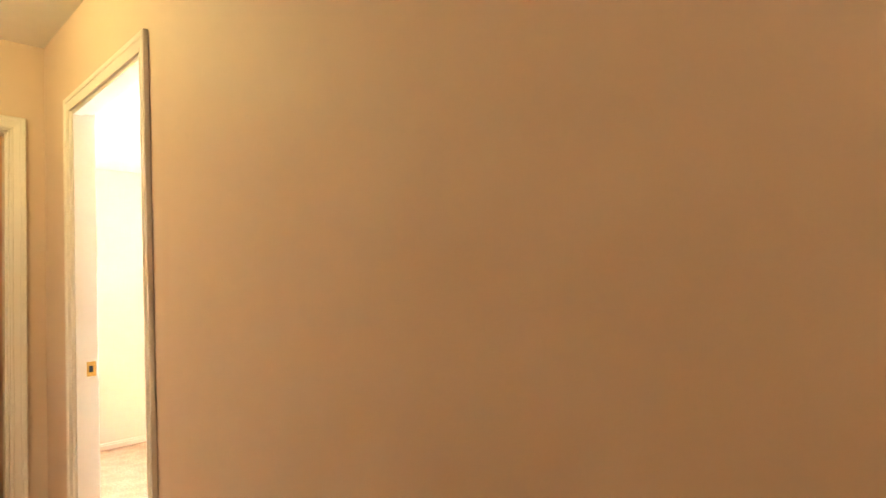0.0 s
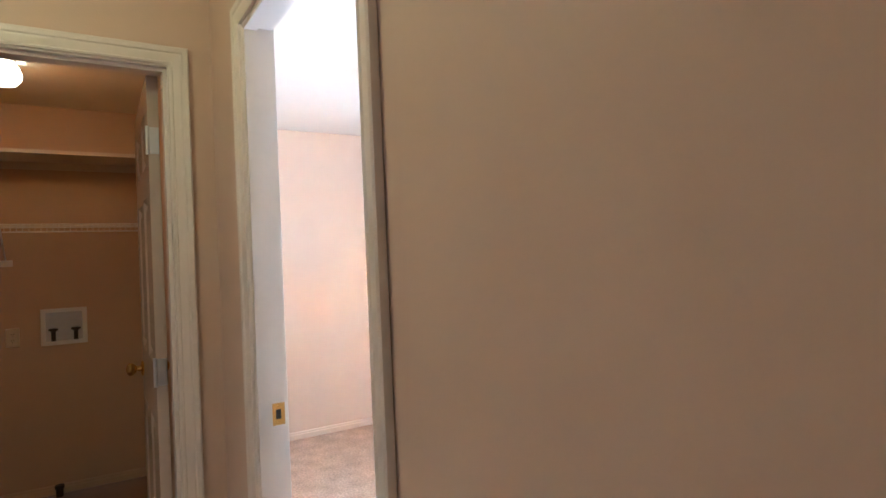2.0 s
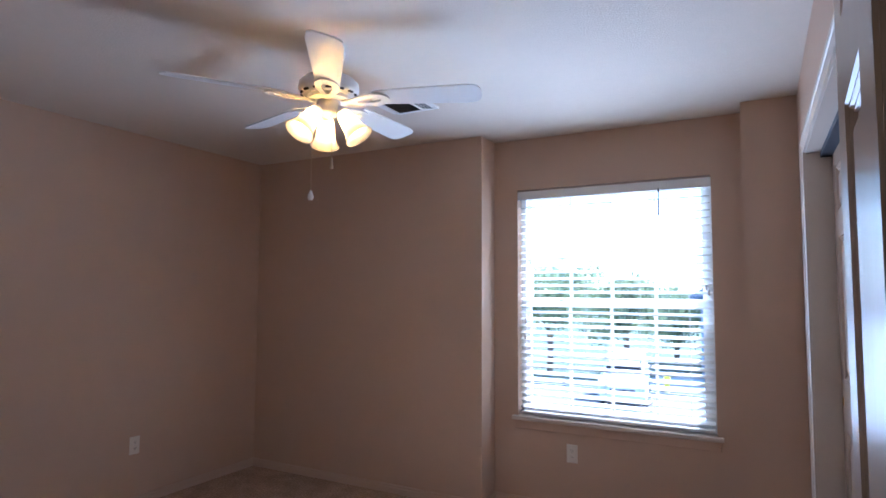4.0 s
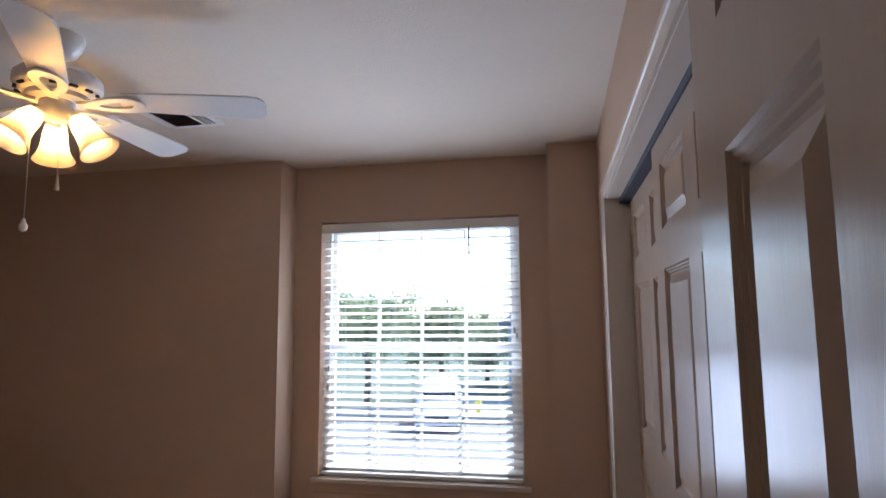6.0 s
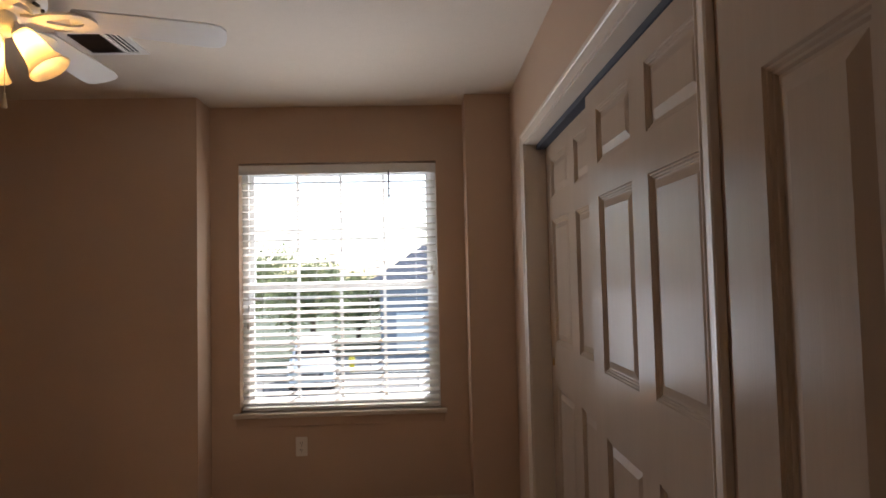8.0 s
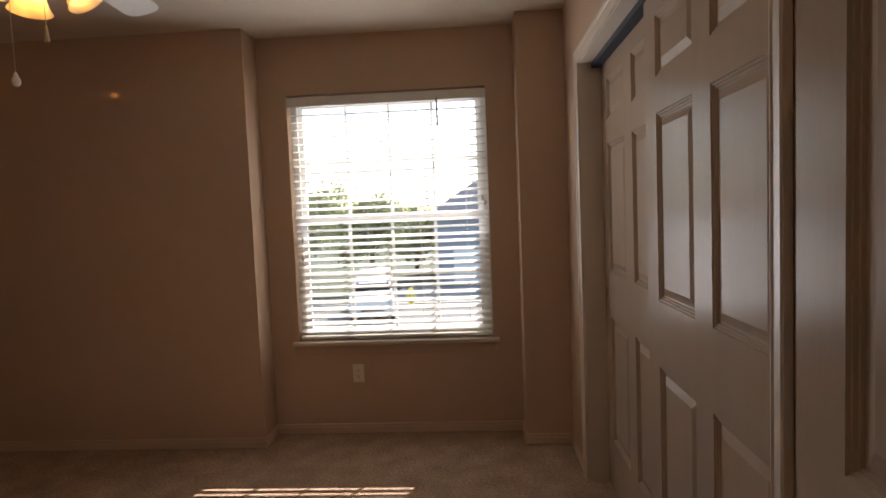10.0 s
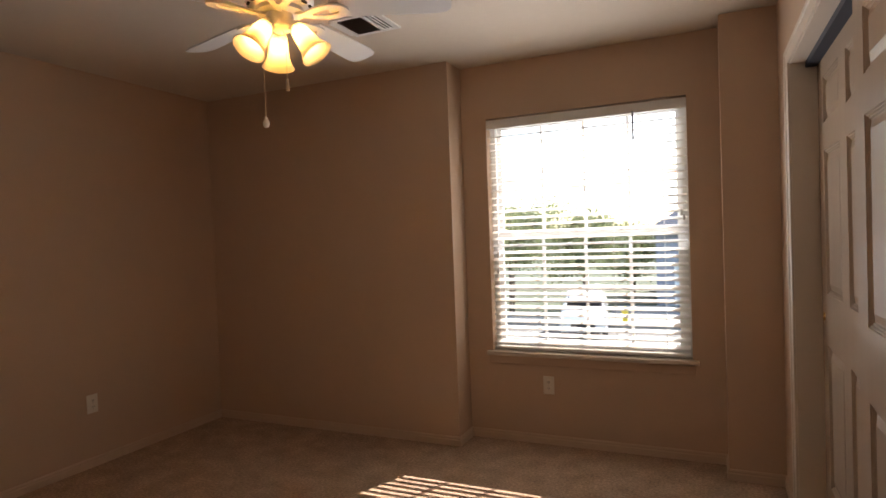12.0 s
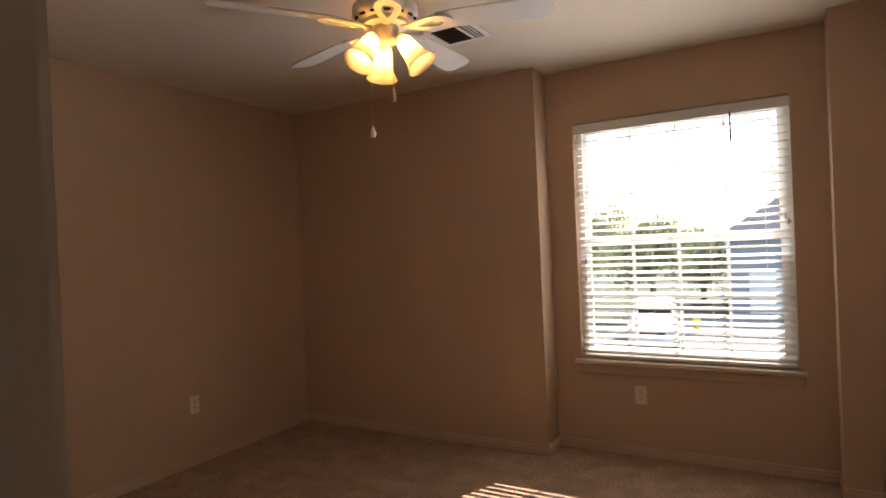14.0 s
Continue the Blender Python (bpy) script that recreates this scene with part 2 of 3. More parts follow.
structure("wall_south", boxes((XW - 0.115, LN, 0, XH, Y0, H), (XH, YH, 0, DL, Y0, H), (DR, YH, 0, 5.1, Y0, H), (DL, YH, DH, DR, Y0, H)), WALL,
          "beige painted wall between hall and bedroom", "wall")
structure("wall_west", boxes((XW - 0.115, Y0, 0, XW, 4.355, H)), WALL, "beige painted bedroom side wall", "wall")
WX0, WX1, WZ0, WZ1 = 0.170, 1.379, 0.579, 2.096
structure("wall_north", boxes((XW, YN, 0, 0, 4.355, H), (1.550, YN, 0, 2.66, 4.355, H), (0, YW, 0, WX0, 4.355, H), (WX1, YW, 0, 1.550, 4.355, H),
                              (WX0, YW, 0, WX1, 4.355, WZ0), (WX0, YW, WZ1, WX1, 4.355, H), bevel=0.0), WALL,
          "beige painted wall with a shallow recess round the window", "wall")
CY0, CY1, CH = 1.655, 3.530, 2.045
structure("wall_east", boxes((XE, Y0, 0, XE + 0.115, CY0, H), (XE, CY1, 0, XE + 0.115, YN, H), (XE, CY0, CH, XE + 0.115, CY1, H)), WALL,
          "beige painted wall round the closet opening", "wall")
structure("wall_closet", boxes((2.55, Y0, 0, 2.66, YN, H), (XE + 0.115, Y0, 0, 2.55, Y0 + 0.05, H)), WALL, "plain closet back wall", "wall")
LY0, LY1 = -0.309, 0.483               # laundry door opening
structure("wall_hall_end", boxes((XH - 0.115, -1.24, 0, XH, LY0, H), (XH - 0.115, LY1, 0, XH, LN - 0.002, H), (XH - 0.115, LY0, DH, XH, LY1, H)), WALL,
          "cream painted wall with the laundry doorway", "wall")
structure("wall_hall_south", boxes((XH, -0.77, 0, 5.1, -0.655, H)), WALL, "beige painted hall wall", "wall")
structure("wall_hall_east", boxes((5.0, -0.655, 0, 5.1, YH, H)), WALL, "beige painted wall closing the hall", "wall")
structure("wall_laundry", boxes((XL - 0.118, -1.24, 0, XL, LN, H), (XL, -1.24, 0, XH - 0.115, -1.13, H)), WALL, "tan painted laundry room wall", "wall")

baseboard("baseboard", [(XE, CY1 + 0.06), (XE, YN), (1.550, YN), (1.550, YW), (0, YW), (0, YN), (XW, YN), (XW, Y0), (DL - 0.045, Y0)], 1)
baseboard("baseboard_east", [(XE, Y0 + 0.02), (XE, CY0 - 0.06)], 1)
baseboard("baseboard_hall", [(DL - 0.045, YH), (XH, YH)], 1)
baseboard("baseboard_hall_wall", [(5.0, YH), (DR + 0.045, YH)], 1)
baseboard("baseboard_laundry", [(XH - 0.125, LN), (XL, LN), (XL, -1.13)], 1)


# door frames: jambs, stops and trim
def door_frame(name, a, b, h, place, depth, label, stop=None):
    """a, b: rough opening along u; place(u, z, d): d from 0 at one wall face to depth at the other."""
    ob = thing(name, Matrix(), label, "door frame", kind="structure")

    def slab(u0, z0, d0, u1, z1, d1):
        bm = bmesh.new()
        box(bm, 0, 0, 0, 1, 1, 1)
        for v in bm.verts:
            v.co = Vector(place(u0 + (u1 - u0) * v.co.x, z0 + (z1 - z0) * v.co.z, d0 + (d1 - d0) * v.co.y))
        return bm
    t = 0.016
    part("jamb", slab(a, 0, -0.002, a + t, h, depth + 0.002), TRIM, ob)
    part("jamb", slab(b - t, 0, -0.002, b, h, depth + 0.002), TRIM, ob)
    part("head_jamb", slab(a + t, h - t, -0.002, b - t, h, depth + 0.002), TRIM, ob)
    if stop:
        s0, s1 = stop
        part("door_stop", slab(a + t, 0, s0, a + t + 0.011, h - t, s1), TRIM, ob)
        part("door_stop", slab(b - t - 0.011, 0, s0, b - t, h - t, s1), TRIM, ob)
        part("door_stop", slab(a + t + 0.011, h - t - 0.011, s0, b - t - 0.011, h - t, s1), TRIM, ob)
    part("casing", casing(bmesh.new(), a + 0.010, b - 0.010, h - 0.010, lambda u, z, d: place(u, z, -d - 0.002)), TRIM, ob)
    part("casing", casing(bmesh.new(), a + 0.010, b - 0.010, h - 0.010, lambda u, z, d: place(u, z, depth + d + 0.002)), TRIM, ob)
    return ob


fr = door_frame("door_frame_bedroom", DL, DR, DH, lambda u, z, d: (u, YH + d, z), 0.075, "cream painted bedroom door frame with moulded trim", stop=(0.0, 0.036))
plate = part("strike_plate", boxes((DL + 0.016, YH + 0.040, 0.935, DL + 0.0185, YH + 0.074, 0.995)), BRASS, fr, "brass strike plate")
part("latch_hole", boxes((DL + 0.0180, YH + 0.049, 0.952, DL + 0.0192, YH + 0.063, 0.978)), DARK, plate)
for sz in (0.942, 0.988):
    part("screw", lathe([(0.0001, 0.0), (0.0035, 0.0), (0.0025, 0.0015), (0.0001, 0.0018)], 10, pose(DL + 0.0185, YH + 0.056, sz, 0, 90, 0)), BRASS, plate)
door_frame("door_frame_laundry", LY0, LY1, DH, lambda u, z, d: (XH - d, u, z), 0.115, "cream painted laundry door frame with moulded trim", stop=(0.02, 0.075))
door_frame("door_frame_closet", CY0, CY1, CH, lambda u, z, d: (XE + d, u, z), 0.115, "cream painted closet frame with moulded trim")
part("closet_track", boxes((XE + 0.055, CY0 + 0.016, CH - 0.040, XE + 0.113, CY1 - 0.016, CH - 0.016)), TRACK, bpy.data.objects["door_frame_closet"], "dark metal sliding track")


# ---------------------------------------------------------------- panelled doors
PANEL_RINGS = ((0.0, 0.0), (0.003, 0.004), (0.007, 0.004), (0.010, 0.008), (0.014, 0.008), (0.017, 0.012), (0.022, 0.012), (0.046, 0.004))


def panel_mesh(w, h, t):
    bm = bmesh.new()
    for s in (-1, 1):
        rings = []
        for i, d in PANEL_RINGS:
            y = s * (t / 2 - d)
            rings.append([bm.verts.new(p) for p in ((i, y, i), (w - i, y, i), (w - i, y, h - i), (i, y, h - i))])
        for a, b in zip(rings, rings[1:]):
            for k in range(4):
                j = (k + 1) % 4
                bm.faces.new((a[k], a[j], b[j], b[k]) if s < 0 else (b[k], b[j], a[j], a[k]))
        bm.faces.new(rings[-1] if s < 0 else rings[-1][::-1])
    return bm


def six_panel_door(name, w, h, t, m, label, category="door", stile=0.11, mull=0.16, rows=((0.24, 0.83), (1.04, 1.625), (1.735, 1.92)), group=""):
    """A moulded six panel leaf; x runs along its width from the hinge, y through it, z up."""
    ob = thing(name, m, label, category, group)
    lead = stile
    pw = (w - stile - lead - mull) / 2
    us = (lead, lead + pw + mull)
    bm = boxes((0, -t / 2, 0, lead, t / 2, h), (w - stile, -t / 2, 0, w, t / 2, h))
    zs = [0.0] + [z for r in rows for z in r] + [h]
    for z0, z1 in zip(zs[::2], zs[1::2]):
        box(bm, lead, -t / 2, z0, w - stile, t / 2, z1)
    for z0, z1 in rows:
        box(bm, lead + pw, -t / 2, z0, lead + pw + mull, t / 2, z1)
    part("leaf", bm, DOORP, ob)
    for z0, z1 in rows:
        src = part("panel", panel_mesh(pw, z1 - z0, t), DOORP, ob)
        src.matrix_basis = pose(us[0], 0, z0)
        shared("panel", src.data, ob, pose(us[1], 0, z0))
    return ob


def knob(parent, u, z, t, mat=BRASS):
    for s in (-1, 1):
        k = part("door_knob", lathe([(0.0001, 0.0), (0.031, 0.0), (0.033, 0.004), (0.028, 0.008), (0.013, 0.011), (0.011, 0.026), (0.020, 0.033), (0.027, 0.044),
                                     (0.027, 0.054), (0.020, 0.063), (0.008, 0.067), (0.0001, 0.067)], 24), mat, parent, "polished brass knob", True)
        k.matrix_basis = pose(u, s * t / 2, z, 90 if s < 0 else -90, 0, 0)


def hinge(parent, z, t, y=-1):
    h = part("hinge", boxes((-0.003, -t / 2 + 0.002, z - 0.045, 0.0005, t / 2 - 0.004, z + 0.045), bevel=0.0), STEEL, parent, "painted metal hinge")
    part("hinge_pin", lathe([(0.0001, -0.048), (0.006, -0.048), (0.006, 0.048), (0.0001, 0.050)], 10, pose(-0.003, y * (t / 2 + 0.003), z)), STEEL, h)


# bedroom door, standing open against the closet wall
ed = six_panel_door("door_bedroom", 0.720, 2.02, 0.035, pose(DR - 0.015, Y0 + 0.022, 0.012, 0, 0, 87.3), "cream six panel bedroom door standing wide open",
                    stile=0.11, mull=0.11)
knob(ed, 0.720 - 0.062, 0.945, 0.035)
for hz in (0.2, 1.02, 1.82):
    hinge(ed, hz, 0.035, 1)
# laundry door, standing open into the laundry
ld = six_panel_door("door_laundry", 0.75, 2.02, 0.035, pose(XH - 0.127, LY1 - 0.048, 0.012, 0, 0, 180 - 1.5), "cream six panel laundry door standing open",
                    stile=0.11, mull=0.11)
knob(ld, 0.75 - 0.062, 0.94, 0.035)
for hz in (0.22, 1.02, 1.80):
    hinge(ld, hz, 0.035, 1)
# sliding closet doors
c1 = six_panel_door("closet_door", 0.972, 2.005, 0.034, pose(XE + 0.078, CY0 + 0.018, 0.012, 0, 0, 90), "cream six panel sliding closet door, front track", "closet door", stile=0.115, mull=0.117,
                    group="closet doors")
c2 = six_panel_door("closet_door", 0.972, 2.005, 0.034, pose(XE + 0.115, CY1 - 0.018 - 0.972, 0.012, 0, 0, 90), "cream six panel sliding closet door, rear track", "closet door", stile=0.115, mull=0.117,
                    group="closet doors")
part("finger_pull", lathe([(0.0001, 0.0005), (0.012, 0.0005), (0.015, 0.0022), (0.017, 0.0022), (0.018, 0.0), (0.0001, 0.0)], 20, pose(0.972 - 0.05, 0.0170, 0.94, -90, 0, 0)), BRASS, c2, "small brass finger pull")

# ---------------------------------------------------------------- window
win = thing("window_1", Matrix(), "white vinyl single hung window with colonial grids", "window", kind="structure")
FY = 4.290
part("window_frame", boxes((WX0, FY, WZ0, WX0 + 0.035, 4.35, WZ1), (WX1 - 0.035, FY, WZ0, WX1, 4.35, WZ1), (WX0 + 0.035, FY, WZ1 - 0.035, WX1 - 0.035, 4.35, WZ1),
                           (WX0 + 0.035, FY, WZ0, WX1 - 0.035, 4.35, WZ0 + 0.04)), VINYL, win)
ZM = 1.318
for nm, z0, z1, y in (("upper_sash", ZM, WZ1 - 0.035, 4.325), ("lower_sash", WZ0 + 0.04, ZM + 0.025, 4.298)):
    a, b = WX0 + 0.035, WX1 - 0.035
    sash = part(nm, boxes((a, y, z0, a + 0.03, y + 0.022, z1), (b - 0.03, y, z0, b, y + 0.022, z1), (a + 0.03, y, z0, b - 0.03, y + 0.022, z0 + 0.035),
                          (a + 0.03, y, z1 - 0.03, b - 0.03, y + 0.022, z1)), VINYL, win)
    for k in (1, 2, 3):
        u = a + 0.03 + (b - a - 0.06) * k / 4
        part("muntin", boxes((u - 0.009, y + 0.006, z0 + 0.035, u + 0.009, y + 0.016, z1 - 0.03)), VINYL, sash)
    zc = (z0 + z1) / 2
    part("muntin", boxes((a + 0.03, y + 0.0045, zc - 0.009, b - 0.03, y + 0.0175, zc + 0.009)), VINYL, sash)
    pane = part("pane", boxes((a + 0.03, y + 0.0095, z0 + 0.035, b - 0.03, y + 0.0125, z1 - 0.03)), GLASS, sash, "clear glass")
    pane.visible_shadow = False
stool = boxes((WX0 - 0.035, YW - 0.035, WZ0 - 0.022, WX1 + 0.035, YW + 0.001, WZ0 + 0.004), bevel=0.005)
box(stool, WX0 + 0.001, YW, WZ0 - 0.004, WX1 - 0.001, FY, WZ0 + 0.004)
part("window_sill", stool, TRIM, win, "cream painted wooden sill")
part("window_apron", boxes((WX0 - 0.02, YW - 0.012, WZ0 - 0.080, WX1 + 0.02, YW - 0.001, WZ0 - 0.024), bevel=0.004), WALL, win)

# venetian blind inside the opening
blind = thing("window_blind", pose(0, 4.252, 0), "white two inch venetian blind, lowered with open slats", "window blind")
BX0, BX1 = WX0 + 0.006, WX1 - 0.006
part("headrail", boxes((BX0, -0.024, WZ1 - 0.054, BX1, 0.026, WZ1 - 0.016)), SLAT, blind)
val = boxes((BX0 - 0.003, -0.0395, WZ1 - 0.070, BX1 + 0.003, -0.030, WZ1 - 0.013))
box(val, BX0 - 0.003, -0.0435, WZ1 - 0.016, BX1 + 0.003, -0.0395, WZ1 - 0.013)
box(val, BX0 - 0.003, -0.0435, WZ1 - 0.070, BX1 + 0.003, -0.0395, WZ1 - 0.060)
box(val, BX0 - 0.003, -0.0418, WZ1 - 0.042, BX1 + 0.003, -0.0395, WZ1 - 0.034)
part("valance", val, SLAT, blind)
SLATS, PITCH = 31, 0.0446
slat_bm = bmesh.new()
prof = [(-0.0250, -0.0012), (-0.0125, 0.0010), (0.0, 0.0018), (0.0125, 0.0010), (0.0250, -0.0012)]
loop = [(y, z + 0.0014) for y, z in prof] + [(y, z - 0.0014) for y, z in prof[::-1]]
e0 = [slat_bm.verts.new((BX0 + 0.004, y, z)) for y, z in loop]
e1 = [slat_bm.verts.new((BX1 - 0.004, y, z)) for y, z in loop]
for i in range(len(loop)):
    j = (i + 1) % len(loop)
    slat_bm.faces.new((e0[i], e0[j], e1[j], e1[i]))
slat_bm.faces.new(e0)
slat_bm.faces.new(e1)
TILT = 17
first = part("slat", slat_bm, SLAT, blind, "", True)
rs = random.Random(4)
for i in range(SLATS):
    z = WZ0 + 0.064 + i * PITCH
    m = pose(0, 0.002, z, TILT + rs.uniform(-1.2, 1.2), rs.uniform(-0.12, 0.12), 0)
    if i == 0:
        first.matrix_basis = m
    else:
        shared("slat", first.data, blind, m)
part("bottom_rail", boxes((BX0 + 0.003, -0.024, WZ0 + 0.012, BX1 - 0.003, 0.026, WZ0 + 0.032), bevel=0.004), SLAT, blind)
for u in (BX0 + 0.13, (BX0 + BX1) / 2 - 0.15, (BX0 + BX1) / 2 + 0.18, BX1 - 0.13):
    for y in (-0.0262, 0.0285):
        part("ladder_cord", tube([(u, y, WZ0 + 0.03), (u, y, WZ1 - 0.05)], 0.0011, 6), CORD, blind)
wand = part("tilt_wand", tube([(1.087, -0.046, WZ1 - 0.062), (1.087, -0.047, WZ1 - 0.23)], 0.005, 8), DARK, blind, "short dark tilt wand")
part("wand_hook", tube([(1.087, -0.028, WZ1 - 0.05), (1.087, -0.040, WZ1 - 0.052), (1.087, -0.046, WZ1 - 0.064)], 0.002, 6), STEEL, wand)
for u, z in ((BX1 - 0.035, 1.45), (BX1 - 0.022, 1.42), (BX0 + 0.05, 1.23), (BX0 + 0.045, 1.12)):
    c = part("lift_cord", tube([(u, -0.030, WZ1 - 0.06), (u + 0.002, -0.031, z)], 0.0009, 6), CORD, blind)
    part("tassel", lathe([(0.0001, 0.0), (0.006, -0.002), (0.008, -0.028), (0.005, -0.034), (0.0001, -0.034)], 12, pose(u + 0.002, -0.036, z)), STEEL, c)


# ---------------------------------------------------------------- outlets
def outlet(name, m, label, slots=True):
    ob = thing(name, m, label, "outlet")
    part("plate", boxes((-0.035, -0.006, -0.057, 0.035, 0.0, 0.057), bevel=0.003), PLASTIC, ob)
    for z in (-0.02, 0.02):
        rc_ = part("receptacle", lathe([(0.0001, 0.0), (0.0165, 0.0), (0.0165, 0.003), (0.0001, 0.003)], 20, pose(0, -0.006, z, 90, 0, 0)), PLASTIC, ob)
        for sx in (-0.006, 0.006):
            part("slot", boxes((sx - 0.0012, -0.0102, z - 0.002, sx + 0.0012, -0.0088, z + 0.007)), DARK, rc_)
        part("slot", boxes((-0.002, -0.0102, z - 0.010, 0.002, -0.0088, z - 0.006)), DARK, rc_)
    part("screw", lathe([(0.0001, 0.0), (0.003, 0.0), (0.002, 0.0015), (0.0001, 0.0015)], 10, pose(0, -0.006, 0, 90, 0, 0)), STEEL, ob)
    return ob


oa = outlet("wall_outlet", pose(0.534, YW, 0.377), "ivory duplex wall outlet below the window")
copy_thing(oa, pose(XW, 2.958, 0.389, 0, 0, 90))["label"] = "ivory duplex wall outlet on the side wall"
copy_thing(oa, pose(XL, -0.146, 1.0, 0, 0, 90))["label"] = "ivory duplex outlet on the laundry wall"

# ---------------------------------------------------------------- ceiling vent
vent = thing("ceiling_vent", pose(-0.09, 3.19, H), "white metal ceiling air register with dark louvres", "vent")
VX, VY = 0.105, 0.105
part("frame", boxes((-VX - 0.03, -VY - 0.025, -0.008, VX + 0.03, -VY, 0), (-VX - 0.03, VY, -0.008, VX + 0.03, VY + 0.025, 0), (-VX - 0.05, -VY, -0.008, -VX, VY, 0),
                    (VX, -VY, -0.008, VX + 0.03, VY, 0), (0.032, -VY, -0.007, 0.042, VY, 0)), WHITE, vent)
part("backing", boxes((-VX, -VY, -0.003, VX, VY, -0.001)), DARK, vent, "dark duct opening")
sl = part("louvre", boxes((-VX, -0.0075, -0.0008, 0.032, 0.0075, 0.0008)), STEEL, vent)
sl.matrix_basis = pose(0, -VY + 0.012, -0.008, 50, 0, 0)
for i in range(1, 10):
    shared("louvre", sl.data, vent, pose(0, -VY + 0.012 + i * 0.0204, -0.008, 50, 0, 0))
sr = part("louvre", boxes((-0.0075, -VY, -0.0008, 0.0075, VY, 0.0008)), STEEL, vent)
sr.matrix_basis = pose(0.054, 0, -0.008, 0, 50, 0)
for i in range(1, 3):
    shared("louvre", sr.data, vent, pose(0.054 + i * 0.019, 0, -0.008, 0, 50, 0))

# ---------------------------------------------------------------- ceiling fan
FX, FYY = 0.0, 2.41
fan = thing("ceiling_fan", pose(FX, FYY, H), "white five blade ceiling fan with lit frosted glass shades", "ceiling fan")
part("canopy", lathe([(0.0001, 0.0), (0.066, 0.0), (0.068, -0.012), (0.062, -0.040), (0.045, -0.068), (0.022, -0.078), (0.0001, -0.078)], 36), WHITE, fan, "", True)
part("downrod", lathe([(0.0001, -0.07), (0.013, -0.07), (0.013, -0.115), (0.0001, -0.115)], 16), WHITE, fan, "", True)
motor = part("motor_housing", lathe([(0.0001, -0.100), (0.030, -0.100), (0.060, -0.108), (0.105, -0.128), (0.128, -0.150), (0.130, -0.178), (0.118, -0.195), (0.092, -0.206),
                                     (0.092, -0.222), (0.070, -0.226), (0.0001, -0.226)], 44), WHITE, fan, "", True)
for i in range(14):
    a = 2 * math.pi * i / 14
    part("motor_slot", boxes((0.112, -0.012, -0.0035, 0.122, 0.012, 0.0035)), DARK, motor).matrix_basis = pose(0, 0, 0, 0, 0, math.degrees(a)) @ pose(-0.0, 0, -0.199)
part("switch_housing", lathe([(0.0001, -0.222), (0.048, -0.222), (0.052, -0.230), (0.052, -0.268), (0.044, -0.284), (0.030, -0.292), (0.0001, -0.296)], 32), WHITE, fan, "", True)


def blade_mesh():
    bm = bmesh.new()
    pts = [(0.205, -0.050), (0.40, -0.060), (0.60, -0.067), (0.640, -0.060), (0.658, -0.040), (0.662, 0.0), (0.658, 0.040), (0.640, 0.060), (0.60, 0.067), (0.40, 0.060), (0.205, 0.050), (0.190, 0.025), (0.190, -0.025)]
    a = [bm.verts.new((x, y, 0.003)) for x, y in pts]
    b = [bm.verts.new((x, y, -0.003)) for x, y in pts]
    bm.faces.new(a)
    bm.faces.new(b[::-1])
    for i in range(len(pts)):
        j = (i + 1) % len(pts)
        bm.faces.new((a[i], a[j], b[j], b[i]))
    return bm


def blade_arm_mesh():
    """A cast bracket with an open scroll and a flared foot."""
    bm = bmesh.new()

    def outline(pts, holes, t):
        n = len(pts)
        up = [bm.verts.new((x, y, z + t)) for x, y, z in pts]
        dn = [bm.verts.new((x, y, z - t)) for x, y, z in pts]
        hu = [bm.verts.new((x, y, z + t)) for x, y, z in holes]
        hd = [bm.verts.new((x, y, z - t)) for x, y, z in holes]
        for i in range(n):
            j = (i + 1) % n
            bm.faces.new((up[i], up[j], hu[j], hu[i]))
            bm.faces.new((dn[j], dn[i], hd[i], hd[j]))
            bm.faces.new((up[j], up[i], dn[i], dn[j]))
            bm.faces.new((hu[i], hu[j], hd[j], hd[i]))
    n = 24
    outer, inner = [], []
    for i in range(n):
        a = 2 * math.pi * i / n
        x = 0.175 + 0.095 * math.cos(a)
        wid = 0.022 + 0.034 * (0.5 + 0.5 * math.cos(a)) ** 0.8
        y = wid * math.sin(a) * 1.15
        z = -0.012 + 0.004 * math.cos(a)
        outer.append((x, y, z))
        inner.append((0.180 + 0.052 * math.cos(a), 0.45 * y, z))
    outline(outer, inner, 0.004)
    box(bm, 0.062, -0.014, -0.020, 0.130, 0.014, -0.010)
    return bm


blade_src, arm_src = None, None
for k in range(5):
    ang = 20 + 72 * k
    turn = pose(0, 0, -0.212, 0, 0, ang)
    if k == 0:
        blade_src = part("blade", blade_mesh(), WHITE, fan, "white fan blade")
        arm_src = part("blade_arm", blade_arm_mesh(), WHITE, fan, "", True)
        b, a = blade_src, arm_src
    else:
        b = shared("blade", blade_src.data, fan)
        a = shared("blade_arm", arm_src.data, fan)
    b.matrix_basis = turn @ pose(0, 0, -0.004, -13, 0, 0)
    a.matrix_basis = turn @ pose(0, 0, -0.004, -8, 0, 0)
shade_prof = [(0.022, 0.0), (0.029, -0.010), (0.034, -0.030), (0.038, -0.060), (0.044, -0.085), (0.054, -0.105), (0.062, -0.115), (0.0605, -0.1165), (0.052, -0.107), (0.042, -0.087), (0.036, -0.061),
              (0.032, -0.031), (0.027, -0.012), (0.020, -0.002)]
